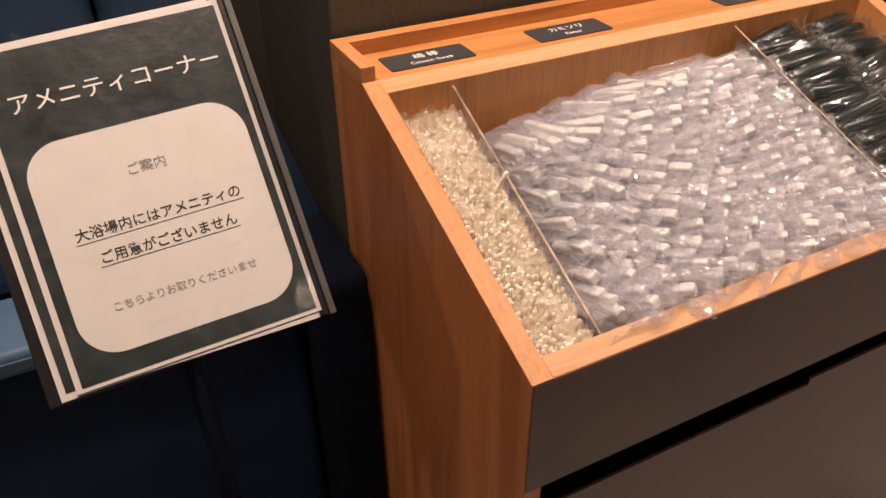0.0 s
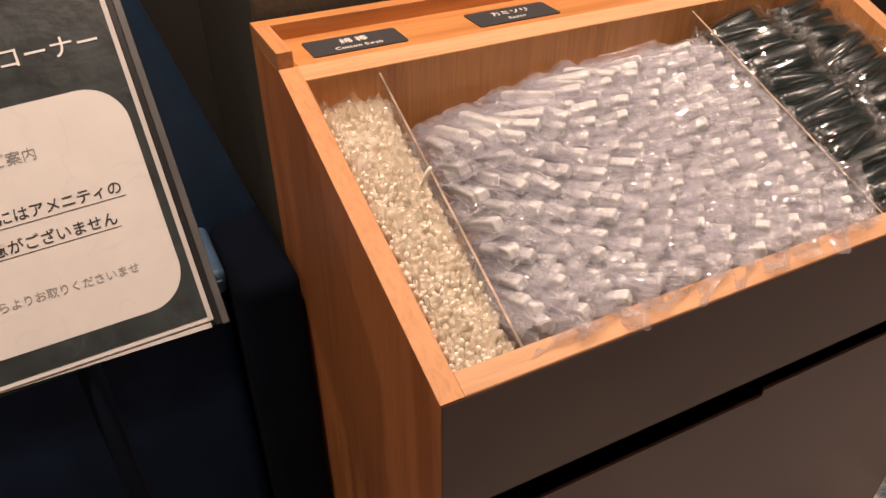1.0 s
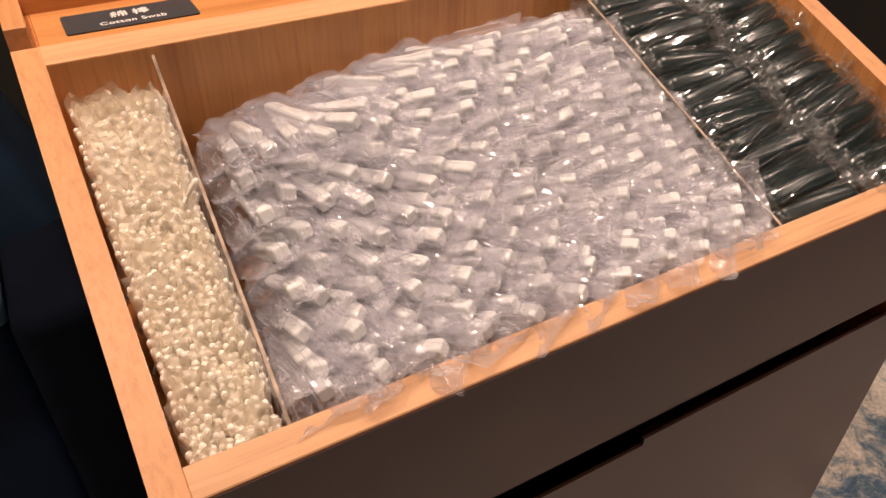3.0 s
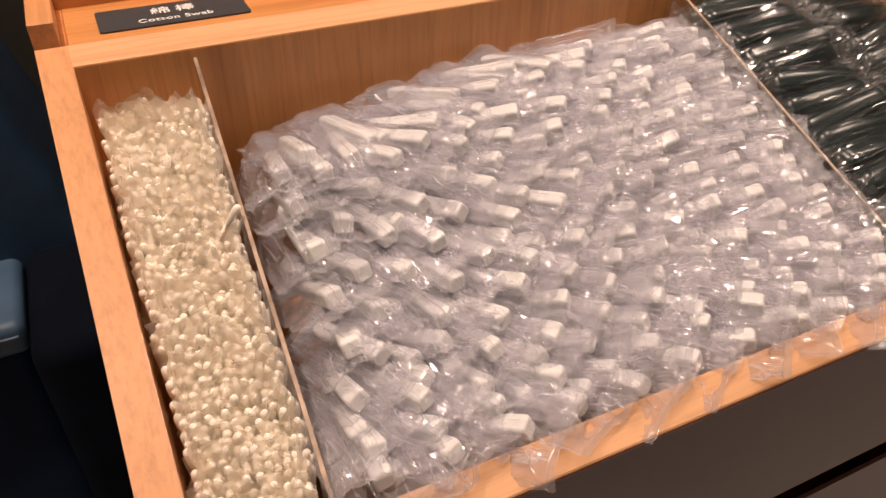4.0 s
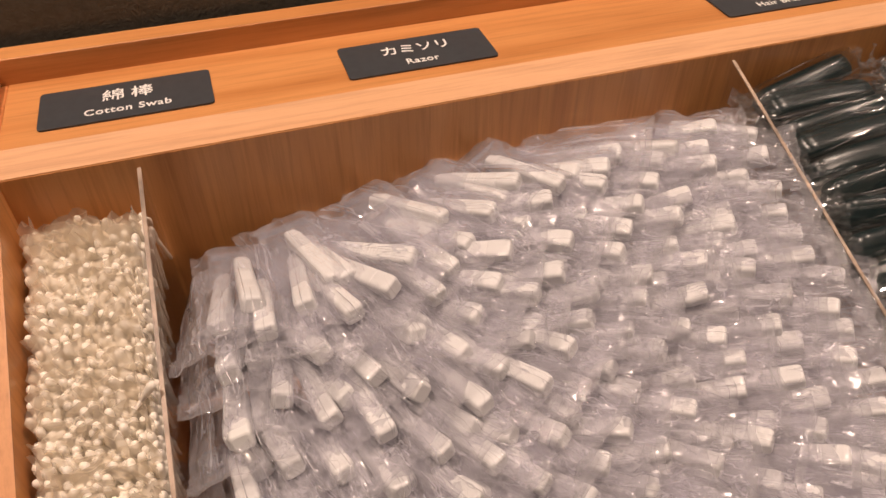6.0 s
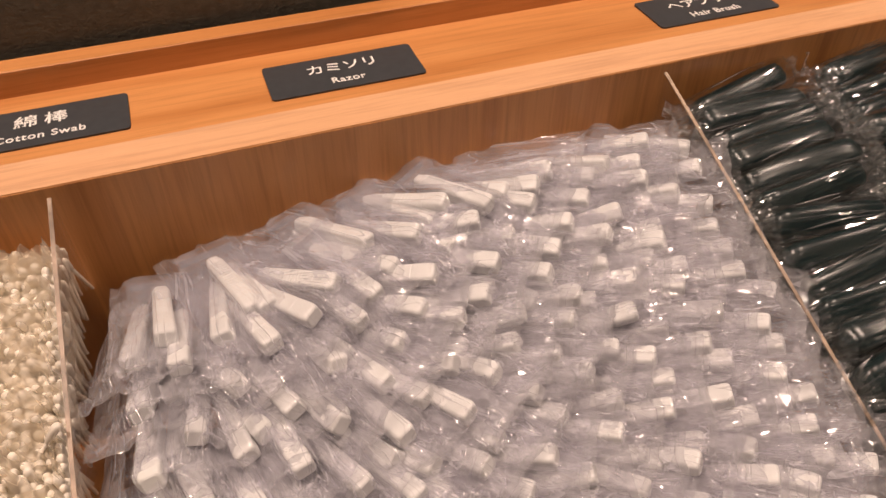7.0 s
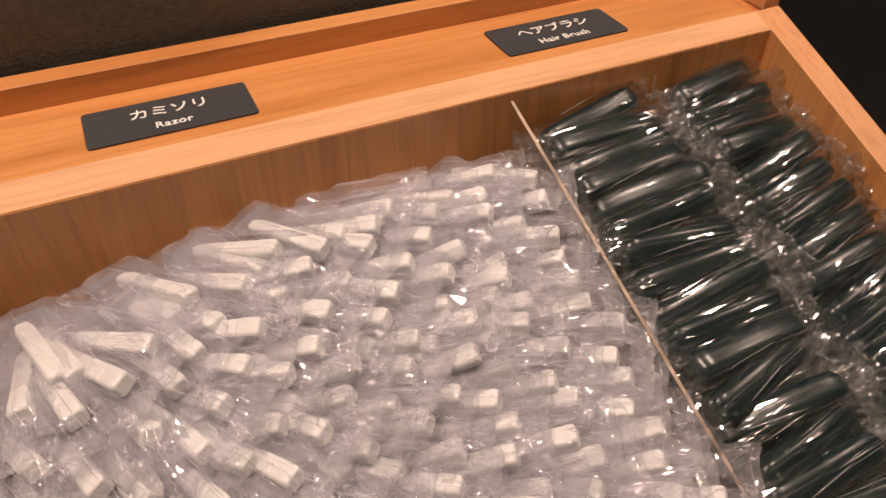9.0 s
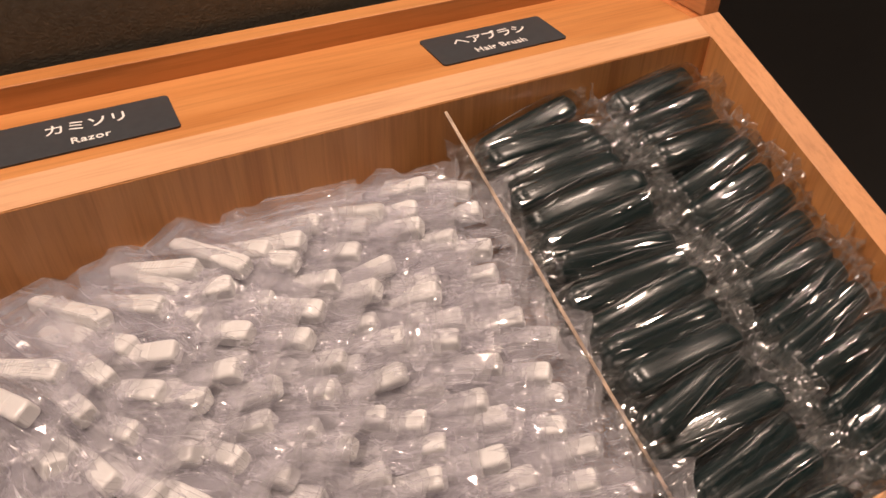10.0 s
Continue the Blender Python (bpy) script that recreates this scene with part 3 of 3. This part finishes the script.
def brush_bag(seed):
    """A film bag drawn round a brush in long straight folds, twisted flat and crumpled beyond both its ends."""
    own = random.Random(300 + seed)
    xs = [-0.066, -0.062, -0.058, -0.054, -0.050, -0.0465, -0.036, -0.020, 0.000, 0.018, 0.034, 0.0465, 0.050, 0.054, 0.058, 0.062, 0.066]
    ny, body, reach = 26, 0.0465, 0.066
    folds = [own.uniform(-1, 1) for j in range(ny + 1)]
    other = [own.uniform(-1, 1) for j in range(ny + 1)]
    bend = [own.uniform(-1, 1), own.uniform(-1, 1)]
    grid = []
    for i, x0 in enumerate(xs):
        line = []
        for j in range(ny + 1):
            b, x = j / ny * 2 - 1, x0
            end = min(1.0, max(0.0, (abs(x) - body) / (reach - body)))
            side = 1 if x > 0 else 0
            g = (x / body + 1) / 2
            crest = folds[j] * (1 - g) + other[j] * g
            slack = 1.08 + 0.07 * crest + 0.055 * (1 if j % 2 else -1) * abs(crest) + 0.025 * own.uniform(-1, 1)
            th = b * radians(112)
            arch = 0.003 * (1 - min(1.0, abs(x) / 0.046) ** 2)
            yb, zb = 0.0138 * slack * math.sin(th), 0.0116 * slack * math.cos(th) + arch
            crumple = noise.noise((seed * 3.0 + i * 0.6, j * 0.22, 3.0)), noise.noise((seed * 5.0 + i * 0.5, j * 0.25, 8.0))
            ze = 0.0030 + 0.0050 * (1 if (j // 5) % 2 else -1) * end * (0.3 + 0.7 * abs(folds[j // 5])) + 0.0080 * end * bend[side] + 0.0095 * end * crumple[0]
            ye = (0.0120 + 0.0080 * end) * b + 0.0060 * end * crumple[1]
            k = end ** 0.5
            x += (0.0012 * own.uniform(-1, 1) if 0 < end else 0.004 * own.uniform(-1, 1) * (abs(x) < 0.04)) + 0.007 * end * noise.noise((seed * 1.9, b * 1.6, side * 4))
            line.append(Vector((x, yb * (1 - k) + ye * k, zb * (1 - k) + ze * k)))
        grid.append(line)
    last, creases = len(xs) - 1, []
    for i in (0, last):
        creases.append((0.0006, [(i, j) for j in range(ny + 1)]))
    for k in range(4):
        j, i = own.randrange(2, ny - 1), own.choice((1, 2, 3, 7, 8, 9))
        creases.append((own.uniform(0.0002, 0.0005), [(m, j) for m in range(i, min(last, i + own.randrange(4, 8)))]))
    for k in range(5):
        low, j, way = own.choice((0, 0, 12, 12, 6)), own.randrange(4, ny - 3), own.choice((-1, 1))
        creases.append((own.uniform(0.0004, 0.0011), [(low + m, j + way * m) for m in range(4)]))
    return film_mesh("wrapper", grid, [film_brush, film_ends, film_crease], lambda i, j: 1 if i < 5 or i > 10 else 0, lambda i, j: False, creases)


def rounded_bar(prof, r, name, mat):
    """A bar along x through rings of (x, half width, half height), with rounded edges."""
    bm = bmesh.new()
    rings = []
    for x, w, h in prof:
        ring = []
        for sx, sy, a0 in ((1, -1, 270), (1, 1, 0), (-1, 1, 90), (-1, -1, 180)):
            for k in range(5):
                a = radians(a0 + 22.5 * k)
                ring.append(bm.verts.new((x, sx * (w - r) + r * math.cos(a), sy * (h - r) + r * math.sin(a))))
        rings.append(ring)
    for a, b in zip(rings, rings[1:]):
        for k in range(20):
            bm.faces.new((a[k], b[k], b[(k + 1) % 20], a[(k + 1) % 20]))
    bm.faces.new(rings[0][::-1])
    bm.faces.new(rings[-1])
    return mesh_of(bm, name, mat)


HANDLE = rounded_bar([(-0.034, 0.0040, 0.0040), (-0.030, 0.0048, 0.0046), (-0.0285, 0.0052, 0.0050), (0.0, 0.0057, 0.0054), (0.0095, 0.0058, 0.0056),
                      (0.0102, 0.0055, 0.0053), (0.0108, 0.0059, 0.0057), (0.021, 0.0061, 0.0058), (0.0230, 0.0059, 0.0055), (0.0241, 0.0054, 0.0050), (0.0247, 0.0045, 0.0041)], 0.0023, "handle", razor_white)
ribs = bmesh.new()
for k in range(12):
    box(-0.026 + 0.0024 * k, -0.0248 + 0.0024 * k, -0.0040, 0.0040, 0.0046, 0.0057, 0.0002, 1, ribs)
GRIP = mesh_of(ribs, "grip_ribs", razor_white)
HEAD = mesh_of(box(-0.043, -0.034, -0.0195, 0.0195, -0.0035, 0.0045, 0.0015, 2), "head", clear_cap)
BLADE = mesh_of(box(-0.0445, -0.0432, -0.0175, 0.0175, -0.002, 0.002, 0), "blade", steel)
POUCH = [razor_pouch(k) for k in range(14)]


def razor(m, kind):
    r = tagged(new("razor"), "white disposable razor sealed in clear crinkled film", "razor", "razors in the tray")
    r.matrix_basis = m
    for name, me in (("handle", HANDLE), ("grip_ribs", GRIP), ("head", HEAD), ("blade", BLADE)):
        part(name, me, None, r)
    part("wrapper", POUCH[kind], None, r, "clear crinkled film wrapper")
    return r


def pile_z(x, y):
    """Height of the razor pile: close to the rim's plane, lower at the back and along the first divider."""
    back = max(0.0, (y - 0.22) / 0.10)
    left = min(1.0, max(0.0, (0.31 - x) / 0.13))
    return slope(y) - 0.005 + 0.007 * max(0.0, (0.060 - y) / 0.04) - 0.012 * back - 0.021 * left * min(1, back + 0.1) + 0.005 * noise.noise((x * 9, y * 9, 2.0))


X0, X1 = 0.104, 0.507
row, y = 0, 0.290
under = []
while y > 0.021:
    f = (0.284 - y) / 0.262
    x = X0 + (0.021 if f < 0.72 else 0.012) + rng.uniform(-0.004, 0.006) + (0.02 if row % 2 and f < 0.8 else 0)
    while x < X1 - 0.001:
        s = (x - X0) / (X1 - X0)
        # those by the first divider point to the front, the rest lie across
        turn = -92 + 56 * min(1, s / 0.6) ** 1.2 if f < 0.7 else -72 + 34 * s
        turn += rng.gauss(0, 8)
        while x - 0.062 * math.cos(radians(turn)) < X0 + 0.008 and turn > -90:
            turn -= 4
        most = 0.322 - 0.066 * math.sin(radians(-turn)) - 0.028 * max(0, 1 - s / 0.45)
        if y > most + 0.014:
            x += 0.04
            continue
        yy = min(y, most)
        tilt = -math.degrees(math.atan(SL * math.sin(radians(turn)))) - (28 + 10 * f + 9 * max(0, 1 - s / 0.35)) + rng.gauss(0, 5)
        z = pile_z(x, yy) + rng.uniform(-0.003, 0.004)
        butt = pose(x, yy + rng.uniform(-0.003, 0.003), z) @ pose(0, 0, 0, 0, 0, turn) @ pose(0, 0, 0, 0, tilt, 0) @ pose(0, 0, 0, rng.gauss(8, 11), 0, 0) @ pose(-0.0245, 0, 0)
        razor(butt, rng.randrange(14))
        under.append(butt @ pose(rng.uniform(-0.03, 0.02), 0.008, -0.030))
        under.append(butt @ pose(rng.uniform(-0.01, 0.03), -0.004, -0.024, 0, 0, rng.uniform(-20, 20)))
        x += rng.uniform(0.034, 0.043) + (0.014 if s < 0.3 and f < 0.7 else 0)
    y -= 0.0150 + 0.001 * rng.random()
    row += 1
# the layers under the top ones
low = bmesh.new()
for m in under:
    p = m.translation
    if X0 + 0.006 < p.x < X1 - 0.02 and 0.036 < p.y < 0.30:
        n0 = len(low.verts)
        low.from_mesh(HANDLE)
        low.verts.ensure_lookup_table()
        bmesh.ops.transform(low, matrix=m, verts=low.verts[n0:])
tagged(new("razors", mesh_of(low, "razors", razor_white, False, False)), "lower layers of white razors in the tray", "razors", kind="stuff")


# hair brushes
def brush_mesh():
    """A folded brush: a long arched, rounded back with a groove along it."""
    bm = bmesh.new()
    nx, na = 16, 18
    rings = []
    for i in range(nx + 1):
        a = i / nx * 2 - 1
        k = max(0.55, (1 - abs(a) ** 20) ** 0.5 if abs(a) < 1 else 0.55) * (1 - 0.10 * a)
        ring = []
        for j in range(na):
            th = 2 * math.pi * j / na
            c, sn = math.cos(th), math.sin(th)
            rr = 1 - 0.10 * math.cos(4 * th)
            ring.append(bm.verts.new((a * 0.046, 0.0112 * k * rr * c, 0.0095 * k * rr * sn + 0.003 * (1 - a * a))))
        rings.append(ring)
    for a, b in zip(rings, rings[1:]):
        for j in range(na):
            bm.faces.new((a[j], b[j], b[(j + 1) % na], a[(j + 1) % na]))
    bm.faces.new(rings[0][::-1])
    bm.faces.new(rings[-1])
    return mesh_of(bm, "body", brush_black, True)


BRUSH = brush_mesh()
BAG = [brush_bag(20 + k) for k in range(12)]


def hair_brush(m, kind):
    h = tagged(new("hair_brush"), "black-green folding hair brush sealed in shiny clear film", "hair brush", "hair brushes in the tray")
    h.matrix_basis = m
    part("body", BRUSH, None, h)
    part("wrapper", BAG[kind], None, h, "shiny crinkled clear film bag")
    return h


for col in range(2):
    y = 0.319
    while y > 0.028:
        x = 0.573 + 0.113 * col + rng.uniform(-0.003, 0.003)
        z = slope(y) - 0.015 - 0.010 * max(0, (y - 0.26) / 0.06) + rng.uniform(-0.003, 0.003)
        m = pose(x, y, z) @ pose(0, 0, 0, 0, 0, rng.gauss(4 + 6 * col, 4)) @ pose(0, 0, 0, 0, rng.gauss(-2, 4), 0) @ pose(0, 0, 0, rng.gauss(30, 8), 0, 0)
        hair_brush(m, rng.randrange(12))
        hair_brush(pose(x + rng.uniform(-0.01, 0.01), y - 0.006, z - 0.024) @ pose(0, 0, 0, 35, 0, rng.gauss(5, 6)), rng.randrange(12))
        if col:
            hair_brush(pose(x - 0.06, y - 0.004, z - 0.034) @ pose(0, 0, 0, 30, 0, rng.gauss(5, 9)), rng.randrange(12))
        y -= 0.0192 + rng.uniform(-0.002, 0.002)


# cotton swabs
def swab_bm(bm, m):
    def lathe(prof, seg, mat):
        rings = []
        for z, r in prof:
            rings.append([bm.verts.new(m @ Vector((r * math.cos(2 * math.pi * j / seg), r * math.sin(2 * math.pi * j / seg), z))) for j in range(seg)])
        for a, b in zip(rings, rings[1:]):
            for j in range(seg):
                f = bm.faces.new((a[j], a[(j + 1) % seg], b[(j + 1) % seg], b[j]))
                f.material_index, f.smooth = mat, True
        f = bm.faces.new(rings[-1])
        f.material_index, f.smooth = mat, True

    lathe([(-0.050, 0.0012), (-0.012, 0.0012)], 5, 1)
    lathe([(-0.0150, 0.0012), (-0.012, 0.0018), (-0.0075, 0.0023), (-0.0040, 0.0025), (-0.0018, 0.0023), (-0.0006, 0.0016), (0, 0.0008)], 9, 0)


one = bmesh.new()
swab_bm(one, Matrix())
bmesh.ops.recalc_face_normals(one, faces=one.faces)
SWAB = bpy.data.meshes.new("cotton_swab")
one.to_mesh(SWAB)
one.free()
SWAB.materials.append(cotton)
SWAB.materials.append(stick)
rest = bmesh.new()
made = 0
sachet = bmesh.new()


def sachet_film(m, width, top, turn):
    """One open-topped film sachet: a curved sheet that rises past the swab tips into an uneven, pointed edge."""
    q = m @ pose(0, 0, 0, 0, 0, turn)
    peak, lines = rng.uniform(-0.8, 0.8), []
    for v in range(6):
        f = v / 5
        line = []
        for k in range(5):
            b = k / 2 - 1
            z = -0.034 + (0.034 + top * (1 - 0.75 * abs(b - peak))) * f
            bow = 0.0030 * (1 - b * b) * (1 - 0.6 * f) + 0.0012 * rng.uniform(-1, 1) * f
            line.append(sachet.verts.new(q @ Vector((b * width * (0.72 + 0.28 * f), -0.0030 - bow, z))))
        lines.append(line)
    for a, b in zip(lines, lines[1:]):
        for k in range(4):
            sachet.faces.new((a[k], a[k + 1], b[k + 1], b[k])).smooth = True


y, step = 0.316, 0
while y > 0.0235:
    xr = 0.0855 + (0.0975 - 0.0855) * (y - YI0) / (YI1 - YI0)
    x = T + 0.0055 + rng.uniform(0, 0.002) + (0.0022 if step % 2 else 0)
    while x < xr - 0.004:
        z = slope(y) - 0.011 - 0.009 * max(0, (y - 0.22) / 0.09) + 0.006 * noise.noise((x * 34, y * 26, 4)) + rng.gauss(0, 0.0024)
        edge = min(x - T, xr - x)
        lean, pitch = rng.gauss(2, 8), rng.gauss(2, 8)
        if edge < 0.012:
            lean = abs(lean) * (1 if x > 0.055 else -1) * 0.5
        m = pose(x + rng.uniform(-0.001, 0.001), y + rng.uniform(-0.001, 0.001), z, pitch, lean, 0)
        if made % 3 == 0 and made < 900:
            s = tagged(new("cotton_swab", SWAB), "white cotton swab standing upright in the tray", "cotton swab", "cotton swabs in the tray")
            s.matrix_basis = m
        else:
            swab_bm(rest, m)
        swab_bm(rest, m @ pose(0.0022, 0.0020, -0.0055 - 0.002 * rng.random(), rng.uniform(-5, 5), rng.uniform(-5, 5), 0))
        if made % 2 == 1 or edge < 0.008 or y > 0.305:
            high = rng.uniform(0.003, 0.010) + (0.007 * rng.random() if edge < 0.008 or y > 0.300 else 0)
            width = min(rng.uniform(0.006, 0.0095), max(0.0040, edge))
            sachet_film(m, width, high, rng.uniform(-40, 40) if edge > 0.009 else rng.uniform(50, 80) * (-1 if x > 0.055 else 1))
        made += 1
        x += rng.uniform(0.0046, 0.0056)
    y -= 0.0047
    step += 1
# one that leans out over the divider
s = tagged(new("cotton_swab", SWAB), "single cotton swab leaning out over the clear divider", "cotton swab", "cotton swabs in the tray")
s.matrix_basis = pose(0.0905, 0.198, slope(0.198) + 0.007, 0, 38, 0)
tagged(new("sachets", mesh_of(sachet, "sachets", film_swab)), "thin clear film sachets round the cotton swabs", "sachets", kind="stuff")
me = bpy.data.meshes.new("cotton_swabs")
rest.to_mesh(me)
rest.free()
me.materials.append(cotton)
me.materials.append(stick)
tagged(new("cotton_swabs", me), "many white cotton swabs packed upright in the tray", "cotton swabs", kind="stuff")
